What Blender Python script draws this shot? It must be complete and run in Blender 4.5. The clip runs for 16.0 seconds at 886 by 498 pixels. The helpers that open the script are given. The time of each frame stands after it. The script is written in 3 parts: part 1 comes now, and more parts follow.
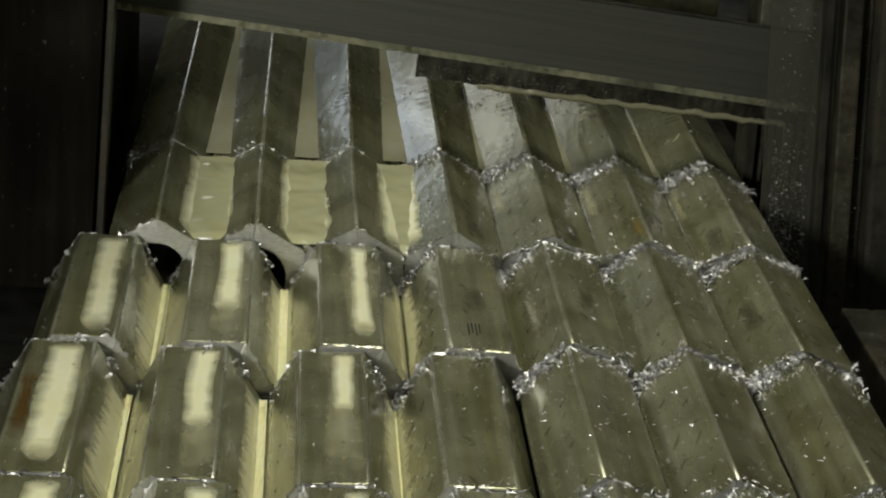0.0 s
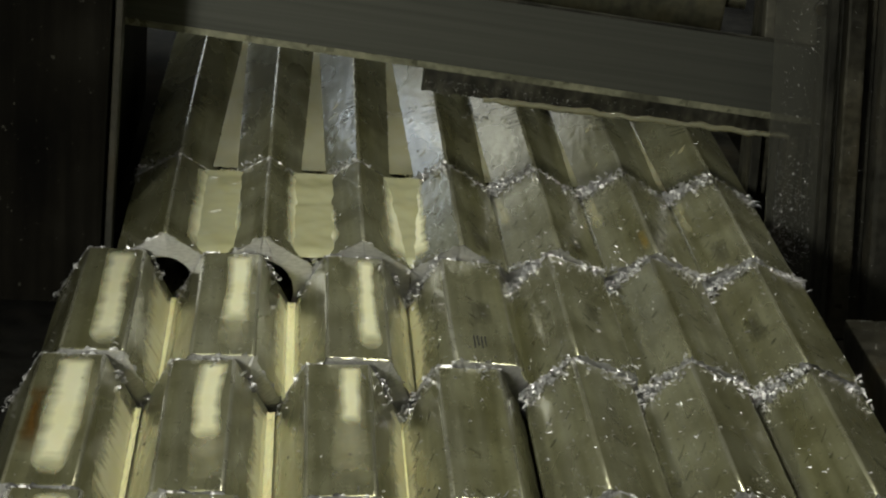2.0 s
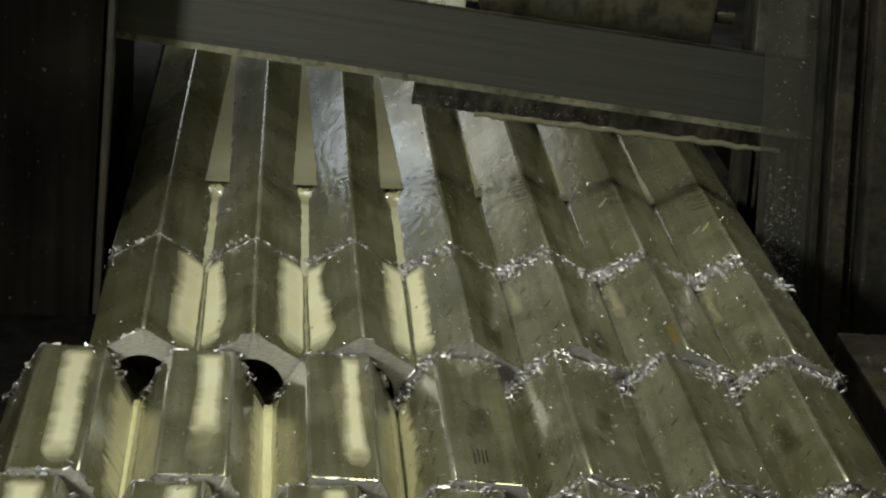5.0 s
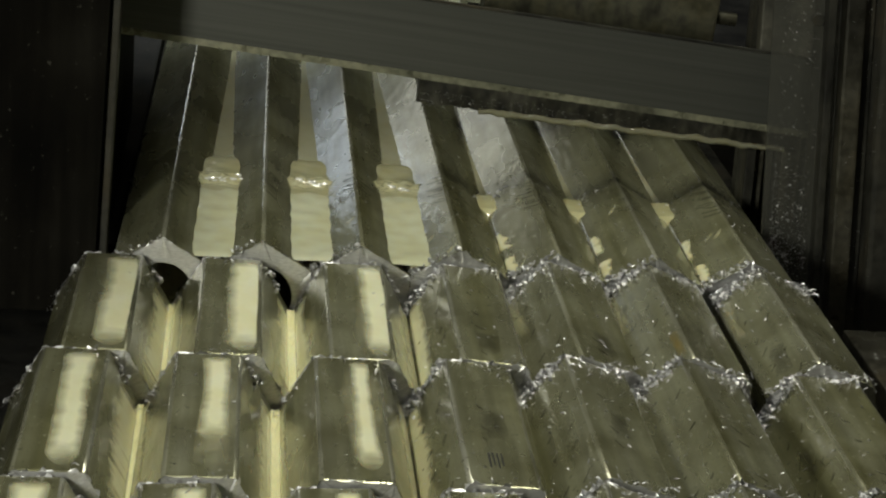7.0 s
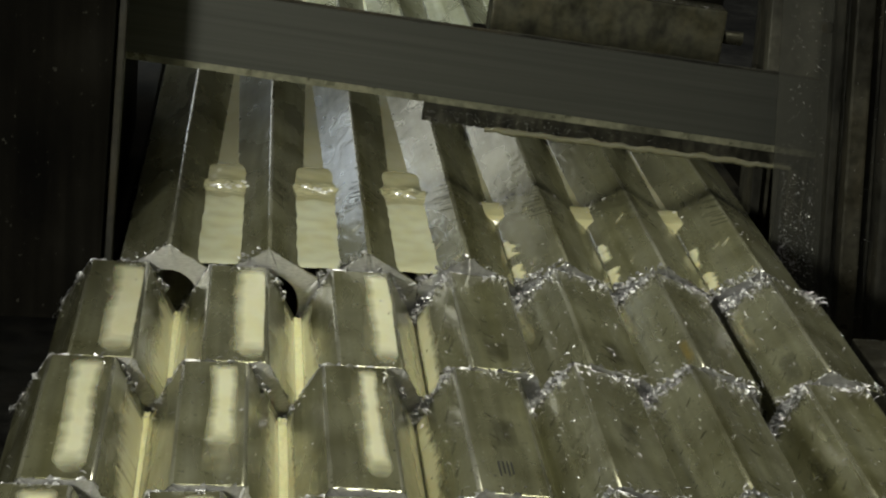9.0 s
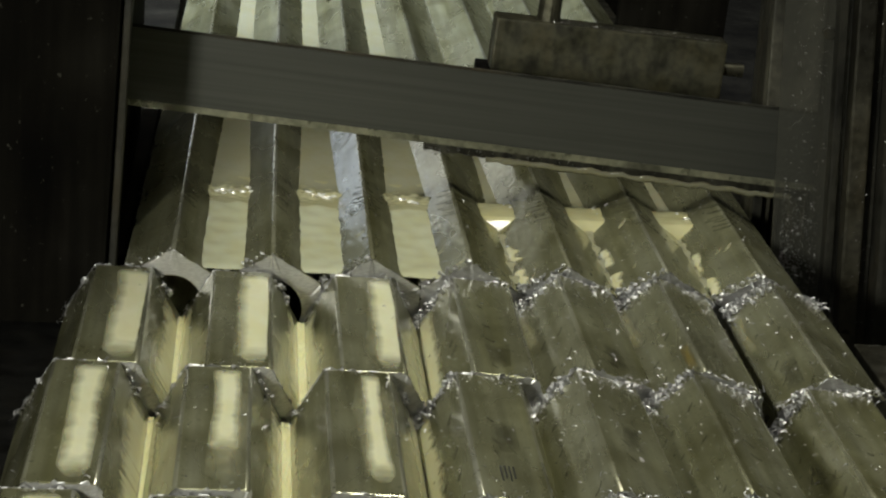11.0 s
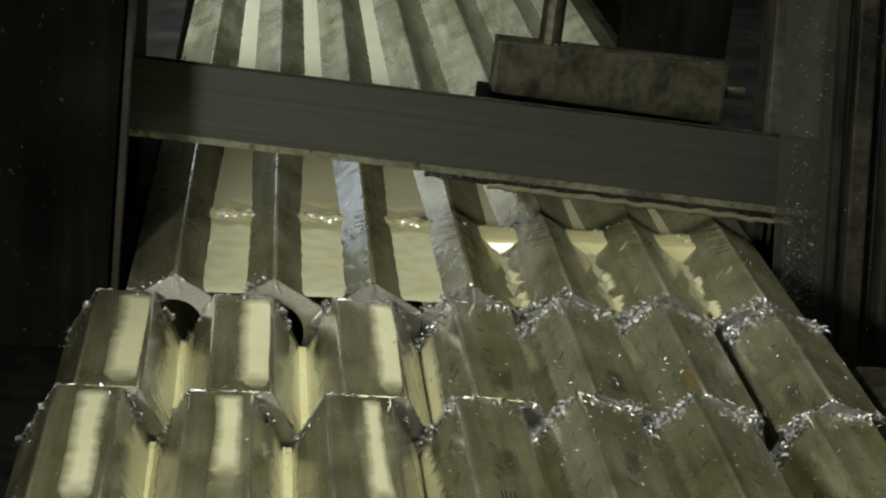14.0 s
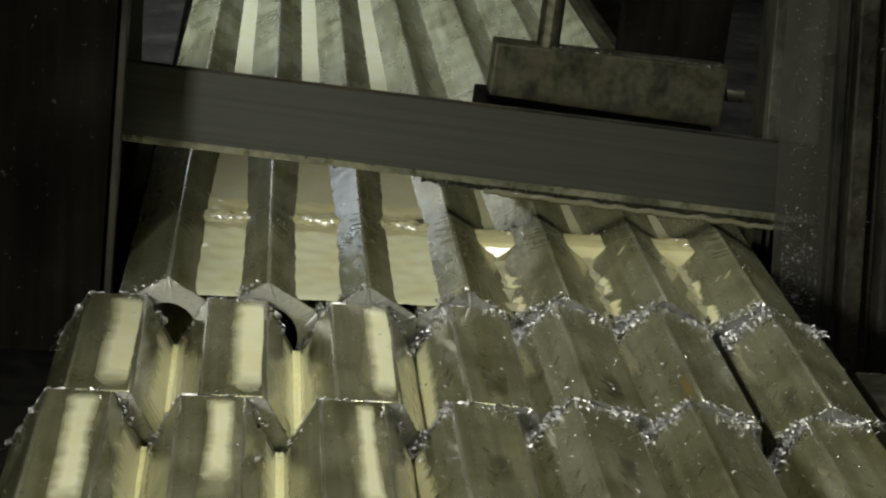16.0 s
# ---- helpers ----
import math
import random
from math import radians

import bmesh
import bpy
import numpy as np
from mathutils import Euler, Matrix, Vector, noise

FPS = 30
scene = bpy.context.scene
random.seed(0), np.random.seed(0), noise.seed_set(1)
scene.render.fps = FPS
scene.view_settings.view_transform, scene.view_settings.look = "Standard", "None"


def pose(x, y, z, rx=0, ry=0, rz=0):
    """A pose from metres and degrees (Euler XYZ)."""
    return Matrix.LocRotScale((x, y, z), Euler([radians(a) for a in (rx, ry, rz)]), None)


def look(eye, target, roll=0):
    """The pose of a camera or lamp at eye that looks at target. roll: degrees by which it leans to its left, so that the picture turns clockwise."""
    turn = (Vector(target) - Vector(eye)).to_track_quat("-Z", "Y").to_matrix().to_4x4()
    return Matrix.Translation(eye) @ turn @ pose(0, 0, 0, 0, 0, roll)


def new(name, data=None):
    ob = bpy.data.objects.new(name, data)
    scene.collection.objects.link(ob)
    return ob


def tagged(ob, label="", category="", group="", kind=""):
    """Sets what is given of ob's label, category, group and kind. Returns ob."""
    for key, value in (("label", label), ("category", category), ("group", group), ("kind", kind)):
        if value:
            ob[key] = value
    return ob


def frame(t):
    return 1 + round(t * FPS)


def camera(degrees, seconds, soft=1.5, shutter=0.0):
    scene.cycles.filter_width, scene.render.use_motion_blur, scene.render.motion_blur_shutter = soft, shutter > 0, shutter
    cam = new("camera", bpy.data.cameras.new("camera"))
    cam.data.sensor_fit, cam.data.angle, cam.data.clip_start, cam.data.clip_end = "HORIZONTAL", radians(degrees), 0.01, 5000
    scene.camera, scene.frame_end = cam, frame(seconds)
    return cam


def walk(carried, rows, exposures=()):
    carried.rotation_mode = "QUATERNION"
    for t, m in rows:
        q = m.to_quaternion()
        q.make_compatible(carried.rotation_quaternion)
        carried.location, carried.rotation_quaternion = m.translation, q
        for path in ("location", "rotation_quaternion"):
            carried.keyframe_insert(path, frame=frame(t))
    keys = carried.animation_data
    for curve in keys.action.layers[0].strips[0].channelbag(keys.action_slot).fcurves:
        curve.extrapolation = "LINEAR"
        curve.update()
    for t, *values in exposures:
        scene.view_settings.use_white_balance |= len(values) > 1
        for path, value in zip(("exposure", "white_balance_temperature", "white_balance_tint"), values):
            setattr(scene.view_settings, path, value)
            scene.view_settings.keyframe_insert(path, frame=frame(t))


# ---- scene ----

# The camera: handheld, in front of the saw
cam = camera(20.0, 16.0, soft=2.2)
PATH = [
    (0, pose(-0.0886, -1.3563, 0.3741, 72.357, -3.497, -2.812)),
    (0.5, pose(-0.0890, -1.3586, 0.3738, 72.410, -3.407, -2.780)),
    (1, pose(-0.0893, -1.3600, 0.3773, 72.401, -3.411, -2.809)),
    (1.5, pose(-0.0885, -1.3631, 0.3780, 72.435, -3.475, -2.675)),
    (2, pose(-0.0888, -1.3634, 0.3777, 72.588, -3.313, -2.706)),
    (2.5, pose(-0.0895, -1.3632, 0.3771, 72.757, -3.139, -2.853)),
    (3, pose(-0.0887, -1.3639, 0.3753, 72.925, -3.145, -2.839)),
    (3.5, pose(-0.0898, -1.3651, 0.3761, 73.109, -3.138, -2.995)),
    (4, pose(-0.0911, -1.3650, 0.3758, 73.219, -3.314, -3.081)),
    (4.5, pose(-0.0947, -1.3649, 0.3730, 73.260, -3.445, -3.219)),
    (5, pose(-0.0992, -1.3634, 0.3690, 73.265, -3.484, -3.338)),
    (7.5, pose(-0.1146, -1.3628, 0.3458, 74.145, -3.689, -3.893)),
    (8, pose(-0.1157, -1.3598, 0.3466, 74.097, -3.575, -3.906)),
    (8.5, pose(-0.1158, -1.3579, 0.3451, 74.217, -3.724, -3.843)),
    (9, pose(-0.1169, -1.3570, 0.3440, 74.297, -3.809, -3.825)),
    (11.5, pose(-0.1162, -1.3625, 0.3461, 74.460, -3.826, -3.659)),
    (12, pose(-0.1174, -1.3630, 0.3461, 74.614, -3.883, -3.640)),
    (12.5, pose(-0.1164, -1.3624, 0.3467, 74.715, -3.759, -3.647)),
    (13, pose(-0.1169, -1.3618, 0.3463, 74.852, -3.749, -3.697)),
    (13.5, pose(-0.1167, -1.3620, 0.3467, 74.900, -3.817, -3.642)),
    (14, pose(-0.1152, -1.3622, 0.3494, 74.783, -3.665, -3.648)),
    (14.5, pose(-0.1141, -1.3602, 0.3521, 74.772, -3.737, -3.711)),
    (15, pose(-0.1155, -1.3563, 0.3506, 74.803, -3.882, -3.752)),
    (15.5, pose(-0.1158, -1.3530, 0.3496, 74.694, -3.761, -3.763)),
    (16, pose(-0.1107, -1.3516, 0.3462, 74.881, -3.792, -3.550)),
]

walk(cam, PATH, [(0, 0.0), (16, 0.0)])

# World and lamps
world = bpy.data.worlds.new("workshop_air")
scene.world = world
world.use_nodes = True
world.node_tree.nodes["Background"].inputs["Color"].default_value = (0.31, 0.32, 0.24, 1)
world.node_tree.nodes["Background"].inputs["Strength"].default_value = 0.22


def area_lamp(name, eye, target, size, size_y, power, colour):
    data = bpy.data.lights.new(name, "AREA")
    data.shape, data.size, data.size_y, data.energy, data.color = "RECTANGLE", size, size_y, power, colour
    ob = new(name, data)
    ob.matrix_world = look(eye, target)
    return ob


area_lamp("work_lamp", (0.09, -0.03, 1.20), (0.09, -0.06, 0.0), 0.20, 0.80, 13.0, (0.99, 0.98, 0.84))
area_lamp("hall_lamp", (-0.42, 1.95, 0.32), (0.0, 0.1, 0.0), 0.12, 0.11, 0.065, (0.80, 0.90, 1.0))
area_lamp("column_lamp", (-0.74, -1.42, 0.36), (0.02, -0.05, 0.0), 0.16, 0.16, 12.8, (0.98, 0.98, 0.84))
# the lamp on the next line is unseen, added to brighten the right bars' left sides
area_lamp("sheen_lamp", (-0.28, 1.95, 0.35), (0.1, 0.1, 0.0), 0.20, 0.13, 0.085, (0.97, 0.98, 0.86))
spot = bpy.data.lights.new("infeed_lamp", "SPOT")
spot.energy, spot.color, spot.spot_size, spot.spot_blend, spot.shadow_soft_size = 122.0, (0.82, 0.91, 1.0), radians(50), 0.35, 0.10
new("infeed_lamp", spot).matrix_world = look((-0.75, 0.80, 0.60), (0.06, 0.76, 0.0))

# ---- materials ----


def principled(name, colour, rough, metal=0.0, spec=0.5):
    m = bpy.data.materials.new(name)
    m.use_nodes = True
    b = m.node_tree.nodes["Principled BSDF"]
    b.inputs["Base Color"].default_value = (*colour, 1)
    b.inputs["Roughness"].default_value = rough
    b.inputs["Metallic"].default_value = metal
    b.inputs["Specular IOR Level"].default_value = spec
    return m, m.node_tree, b


def coords(t, scale):
    c = t.nodes.new("ShaderNodeTexCoord")
    v = t.nodes.new("ShaderNodeMapping")
    v.inputs["Scale"].default_value = scale
    t.links.new(c.outputs["Object"], v.inputs["Vector"])
    i = t.nodes.new("ShaderNodeObjectInfo")
    add = t.nodes.new("ShaderNodeVectorMath")
    mul = t.nodes.new("ShaderNodeMath")
    mul.operation = "MULTIPLY"
    mul.inputs[1].default_value = 37.0
    t.links.new(i.outputs["Random"], mul.inputs[0])
    t.links.new(v.outputs["Vector"], add.inputs[0])
    t.links.new(mul.outputs[0], add.inputs[1])
    return add.outputs[0]


def noise_ramp(t, scale, size, stops, detail=5.0):
    n = t.nodes.new("ShaderNodeTexNoise")
    n.inputs["Scale"].default_value = size
    n.inputs["Detail"].default_value = detail
    t.links.new(coords(t, scale), n.inputs["Vector"])
    r = t.nodes.new("ShaderNodeValToRGB")
    while len(r.color_ramp.elements) < len(stops):
        r.color_ramp.elements.new(0.5)
    for e, (p, c) in zip(r.color_ramp.elements, stops):
        e.position, e.color = p, (*c, 1) if len(c) == 3 else c
    t.links.new(n.outputs["Fac"], r.inputs["Fac"])
    return n, r


def mix(t, fac, a, b, kind="MIX"):
    m = t.nodes.new("ShaderNodeMix")
    m.data_type, m.blend_type = "RGBA", kind
    for s, v in ((0, fac), (6, a), (7, b)):
        if isinstance(v, (int, float)):
            m.inputs[s].default_value = v
        elif isinstance(v, tuple):
            m.inputs[s].default_value = (*v, 1)
        else:
            t.links.new(v, m.inputs[s])
    return m.outputs[2]


def relief(t, b, height, strength, dist):
    n = t.nodes.new("ShaderNodeBump")
    n.inputs["Strength"].default_value = strength
    n.inputs["Distance"].default_value = dist
    t.links.new(height, n.inputs["Height"])
    t.links.new(n.outputs["Normal"], b.inputs["Normal"])
    return n


def grey(v):
    return (v, v, v)


def wet_aluminium(name, colour, rough):
    m, t, b = principled(name, colour, rough, 0.6)
    dark = tuple(c * 0.80 for c in colour)
    light = tuple(min(1, c * 1.12) for c in colour)
    _, streak = noise_ramp(t, (1.0, 0.05, 1.0), 260.0, [(0.30, dark), (0.55, colour), (0.75, light)])
    _, stain = noise_ramp(t, (1, 1, 1), 28.0, [(0.34, (0.66, 0.64, 0.50)), (0.50, (0.92, 0.91, 0.82)), (0.66, (1.12, 1.12, 1.06))], 7)
    _, spots = noise_ramp(t, (1, 1, 1), 420.0, [(0.66, (1, 1, 1)), (0.72, (0.3, 0.3, 0.28))], 2)
    c = mix(t, 0.8, streak.outputs["Color"], stain.outputs["Color"], "MULTIPLY")
    _, flecks = noise_ramp(t, (1, 0.4, 1), 620.0, [(0.67, (0, 0, 0)), (0.74, (0.30, 0.30, 0.27))], 3)
    c = mix(t, 0.8, c, spots.outputs["Color"], "MULTIPLY")
    _, oil = noise_ramp(t, (1.0, 0.035, 1.0), 95.0, [(0.32, (0.70, 0.69, 0.50)), (0.48, (0.96, 0.96, 0.88)), (0.68, (1.10, 1.10, 1.14))], 3)
    c = mix(t, 0.85, c, oil.outputs["Color"], "MULTIPLY")
    t.links.new(mix(t, 1.0, c, flecks.outputs["Color"], "ADD"), b.inputs["Base Color"])
    _, rr = noise_ramp(t, (1, 0.25, 1), 55.0, [(0.35, grey(rough * 0.65)), (0.7, grey(rough * 1.35))], 6)
    t.links.new(rr.outputs["Color"], b.inputs["Roughness"])
    n, _ = noise_ramp(t, (1, 0.12, 1), 420.0, [(0, grey(0)), (1, grey(1))], 8)
    relief(t, b, n.outputs["Fac"], 0.25, 0.0005)
    b.inputs["Coat Weight"].default_value = 0.8
    b.inputs["Coat Roughness"].default_value = 0.10
    w, _ = noise_ramp(t, (1, 0.28, 1), 190.0, [(0, grey(0)), (1, grey(1))], 3)
    wet = t.nodes.new("ShaderNodeBump")
    wet.inputs["Strength"].default_value, wet.inputs["Distance"].default_value = 0.21, 0.0010
    t.links.new(w.outputs["Fac"], wet.inputs["Height"])
    t.links.new(wet.outputs["Normal"], b.inputs["Coat Normal"])
    return m


def cut_aluminium():
    m, t, b = principled("sawn_aluminium", (0.62, 0.63, 0.62), 0.42, 0.9)
    n, r = noise_ramp(t, (0.5, 1, 2.2), 700.0, [(0.3, grey(0.40)), (0.7, grey(0.60))], 5)
    t.links.new(r.outputs["Color"], b.inputs["Base Color"])
    relief(t, b, n.outputs["Fac"], 0.35, 0.0004)
    return m


def milk(name, colour, solid=1.0, edge=False, grain=(0.7, 1.0, 0.7), rag=1.0):
    """Milky coolant; where edge is set it thins out and streaks towards the border of its film."""
    m, t, b = principled(name, colour, 0.09)
    deep = (colour[0] * 0.95, colour[1] * 0.93, colour[2] * 0.84)
    _, r = noise_ramp(t, (1, 0.5, 1), 70.0, [(0.35, deep), (0.62, colour)], 4)
    t.links.new(r.outputs["Color"], b.inputs["Base Color"])
    b.inputs["Subsurface Weight"].default_value = 0.2
    b.inputs["Subsurface Radius"].default_value = (0.004, 0.003, 0.0016)
    n, _ = noise_ramp(t, (1, 0.4, 1), 160.0, [(0, grey(0)), (1, grey(1))], 2)
    relief(t, b, n.outputs["Fac"], 0.22, 0.0008)
    if edge:
        a = t.nodes.new("ShaderNodeAttribute")
        a.attribute_name = "depth"
        f, _ = noise_ramp(t, grain, 105.0, [(0, grey(0)), (1, grey(1))], 5)
        k = t.nodes.new("ShaderNodeMath")
        k.operation, k.inputs[1].default_value, k.inputs[2].default_value = "MULTIPLY_ADD", rag, -0.5 * rag
        t.links.new(f.outputs["Fac"], k.inputs[0])
        add = t.nodes.new("ShaderNodeMath")
        t.links.new(a.outputs["Fac"], add.inputs[0])
        t.links.new(k.outputs[0], add.inputs[1])
        cut = t.nodes.new("ShaderNodeMapRange")
        cut.inputs["From Min"].default_value, cut.inputs["From Max"].default_value = 0.08, 0.95
        cut.inputs["To Max"].default_value = solid
        t.links.new(add.outputs[0], cut.inputs["Value"])
        t.links.new(cut.outputs["Result"], b.inputs["Alpha"])
    else:
        b.inputs["Alpha"].default_value = solid
    return m


def grimy_steel(name, colour, rust, rough=0.5, metal=0.6, size=22.0, spec=0.5):
    m, t, b = principled(name, colour, rough, metal, spec)
    _, big = noise_ramp(t, (1, 1, 0.5), size, [(0.34, tuple(c * 0.35 for c in colour)), (0.50, colour), (0.75, rust)], 9)
    _, fine = noise_ramp(t, (1, 1, 1), 240.0, [(0.35, grey(0.55)), (0.6, grey(1.0))], 5)
    t.links.new(mix(t, 0.8, big.outputs["Color"], fine.outputs["Color"], "MULTIPLY"), b.inputs["Base Color"])
    _, rr = noise_ramp(t, (1, 1, 1), 60.0, [(0.3, grey(rough * 0.6)), (0.7, grey(min(1, rough * 1.4)))], 5)
    t.links.new(rr.outputs["Color"], b.inputs["Roughness"])
    n, _ = noise_ramp(t, (1, 1, 1), 180.0, [(0, grey(0)), (1, grey(1))], 8)
    relief(t, b, n.outputs["Fac"], 0.4, 0.0008)
    return m


def blade_steel():
    m, t, b = principled("blade_steel", (0.25, 0.26, 0.25), 0.45, 0.4)
    n, r = noise_ramp(t, (0.012, 1, 1), 420.0, [(0.30, (0.046, 0.048, 0.042)), (0.70, (0.064, 0.066, 0.058))], 4)
    t.links.new(r.outputs["Color"], b.inputs["Base Color"])
    relief(t, b, n.outputs["Fac"], 0.15, 0.0003)
    return m


ALU = wet_aluminium("wet_aluminium", (0.298, 0.298, 0.205), 0.31)
SAWN = cut_aluminium()
# rounded corners, paler and smoother than the flats
RIDGE = wet_aluminium("paler_ridge", (0.38, 0.38, 0.31), 0.27)
MILK = milk("coolant_milk", (0.50, 0.51, 0.37))
MILK_DULLER = milk("coolant_duller", (0.40, 0.39, 0.25))
MILK_FILM = milk("coolant_milk_film", (0.76, 0.76, 0.55), 1.0, True, rag=0.6)
MILK_FEATHER = milk("coolant_feathered_film", (0.74, 0.72, 0.48), 0.8, True, (0.40, 1.9, 0.40), 2.2)
MILK_THIN = milk("coolant_thin_film", (0.62, 0.60, 0.42), 0.36, True)
RUST = milk("rust_stain", (0.10, 0.055, 0.014), 0.85, True)
AMBER = milk("amber_stain", (0.26, 0.18, 0.03), 0.45, True)
SMUDGE = milk("dark_smudge", (0.035, 0.034, 0.022), 0.42, True)
INK, _, _ = principled("faded_ink", (0.02, 0.02, 0.02), 0.5)
MILK_RUN = milk("coolant_runnel", (0.33, 0.325, 0.23))
MILK_YELLOW = milk("coolant_yellow", (0.90, 0.88, 0.55))
DROP, _, _ = principled("water_drop", (0.16, 0.16, 0.12), 0.03, 0.3, 0.8)
MILK_POOL = milk("coolant_greenish", (0.36, 0.36, 0.23))
CHIP, _, _ = principled("swarf_aluminium", (0.46, 0.46, 0.47), 0.45, 0.9)
STEEL_BLADE = blade_steel()
DIRTY = grimy_steel("dirty_steel", (0.066, 0.064, 0.041), (0.078, 0.068, 0.036), 0.5, 0.3, 75.0)
# Speckled oily plate; its near-black base also holds the shade on the left.
def shaded_oily_plate():
    m, t, b = principled("shaded_speckled_plate", (0.012, 0.011, 0.009), 0.9, 0.0, 0.04)
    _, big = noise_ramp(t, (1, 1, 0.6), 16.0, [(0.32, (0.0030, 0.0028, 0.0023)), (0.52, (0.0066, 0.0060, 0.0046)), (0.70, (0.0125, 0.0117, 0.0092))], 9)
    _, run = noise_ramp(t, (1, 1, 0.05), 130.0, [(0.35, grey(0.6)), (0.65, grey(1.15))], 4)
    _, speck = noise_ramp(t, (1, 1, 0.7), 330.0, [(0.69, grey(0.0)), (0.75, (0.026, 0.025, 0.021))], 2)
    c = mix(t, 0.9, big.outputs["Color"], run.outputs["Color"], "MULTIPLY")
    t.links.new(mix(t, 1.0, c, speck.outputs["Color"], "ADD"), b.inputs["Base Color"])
    n, _ = noise_ramp(t, (1, 1, 1), 260.0, [(0, grey(0)), (1, grey(1))], 8)
    relief(t, b, n.outputs["Fac"], 0.3, 0.0006)
    return m


PLATE_BLACK = shaded_oily_plate()
DARK = grimy_steel("dark_oily_steel", (0.030, 0.029, 0.0225), (0.048, 0.040, 0.025), 0.7, 0.0, 40.0, 0.25)
PLATE = grimy_steel("grey_plate", (0.085, 0.085, 0.074), (0.10, 0.096, 0.078), 0.5, 0.4, 55.0)
# oily paint taken darker still, standing for the shade around it
BLACK = grimy_steel("shaded_oily_paint", (0.0050, 0.0048, 0.0040), (0.0085, 0.0075, 0.0055), 0.75, 0.0, 60.0, 0.15)
SMOKY, _, _b = principled("smoky_plastic", (0.07, 0.07, 0.06), 0.25)
_b.inputs["Alpha"].default_value = 0.42
CLOT = grimy_steel("clotted_steel", (0.022, 0.021, 0.015), (0.075, 0.072, 0.055), 0.4, 0.3, 170.0)
RAIL = grimy_steel("brown_rail", (0.066, 0.062, 0.045), (0.095, 0.074, 0.038), 0.45, 0.4)
BEIGE = grimy_steel("beige_plate", (0.135, 0.130, 0.102), (0.095, 0.085, 0.055), 0.5, 0.2, 30.0)
ROD = grimy_steel("rod_steel", (0.17, 0.168, 0.13), (0.14, 0.13, 0.085), 0.35, 0.8)
WALL = grimy_steel("workshop_wall", (0.05, 0.05, 0.042), (0.06, 0.058, 0.05), 0.8, 0.0)

# ---- building ----


def mesh_of(name, bm, *mats, smooth=False):
    me = bpy.data.meshes.new(name)
    bmesh.ops.recalc_face_normals(bm, faces=bm.faces)
    bm.to_mesh(me)
    bm.free()
    for m in mats:
        me.materials.append(m)
    if smooth:
        me.shade_smooth()
    return me


def part(name, bm, material, parent, label="", smooth=False):
    ob = new(name, mesh_of(name, bm, *(material if isinstance(material, tuple) else (material,)), smooth=smooth))
    ob.parent = parent
    if label:
        ob["label"] = label
    return ob


def box(x0, x1, y0, y1, z0, z1, bevel=0.0, lean=0.0):
    """A block; lean: metres of sideways drift from its foot to its top."""
    bm = bmesh.new()
    bmesh.ops.create_cube(bm, size=1.0)
    for v in bm.verts:
        up = v.co.z + 0.5
        v.co = ((x0 + x1) / 2 + v.co.x * (x1 - x0) + lean * up, (y0 + y1) / 2 + v.co.y * (y1 - y0), z0 + up * (z1 - z0))
    if bevel:
        bmesh.ops.bevel(bm, geom=bm.edges[:], offset=bevel, segments=2, affect="EDGES", profile=0.7)
    return bm


def rod(p, q, r, n=20):
    bm = bmesh.new()
    p, q = Vector(p), Vector(q)
    bmesh.ops.create_cone(bm, cap_ends=True, segments=n, radius1=r, radius2=r, depth=(q - p).length)
    m = Matrix.Translation((p + q) / 2) @ (q - p).to_track_quat("Z", "Y").to_matrix().to_4x4()
    bmesh.ops.transform(bm, matrix=m, verts=bm.verts)
    return bm


W = 0.050                   # across flats
S = W / math.sqrt(3)        # side of the hexagon
BORE = 0.0158
LEN = 0.150
KERF = 0.0006


def hex_profile(radius=0.0022):
    """Points of the hexagon with one corner up, its corners rounded; four to a corner."""
    pts = []
    for k in range(6):
        a = math.radians(90 - 60 * k)
        corner = Vector((S * math.cos(a), S * math.sin(a)))
        centre = corner * (1 - radius / (W / 2))
        for j in range(4):
            b = a + math.radians(30 - 20 * j)
            pts.append((centre.x + radius * math.cos(b), centre.y + radius * math.sin(b)))
    return pts


HEX = hex_profile()


def hex_tube(y0, y1, bites, seed):
    """A bored hexagon bar along y, its axis on the origin; the sawn ends are uneven by a hair."""
    rng = random.Random(seed)
    bm = bmesh.new()
    n = len(HEX)
    rings = []
    ys = [y0, y0 + 0.0006] + [y0 + (y1 - y0) * i / bites for i in range(1, bites)] + [y1 - 0.0006, y1]
    for i, y in enumerate(ys):
        end = i in (0, len(ys) - 1)
        k = 0.985 if end else 1.0
        rings.append([bm.verts.new((x * k, y + (rng.uniform(-0.0003, 0.0003) if end else 0), z * k)) for x, z in HEX])
    for a, b in zip(rings, rings[1:]):
        for i in range(n):
            f = bm.faces.new((a[i], a[(i + 1) % n], b[(i + 1) % n], b[i]))
            f.smooth = (i % 4) != 3
            f.material_index = 2 if (i % 4) != 3 else 0
    bore = []
    for y in (y0, y1):
        turn = [math.radians(112.5 - 15 * i) for i in range(n)]
        bore.append([bm.verts.new((BORE * math.cos(a), y, BORE * math.sin(a))) for a in turn])
    for ring, hole in ((rings[0], bore[0]), (rings[-1], bore[1])):
        for i in range(n):
            bm.faces.new((ring[i], ring[(i + 1) % n], hole[(i + 1) % n], hole[i])).material_index = 1
    for i in range(n):
        bm.faces.new((bore[0][i], bore[0][(i + 1) % n], bore[1][(i + 1) % n], bore[1][i])).smooth = True
    return bm


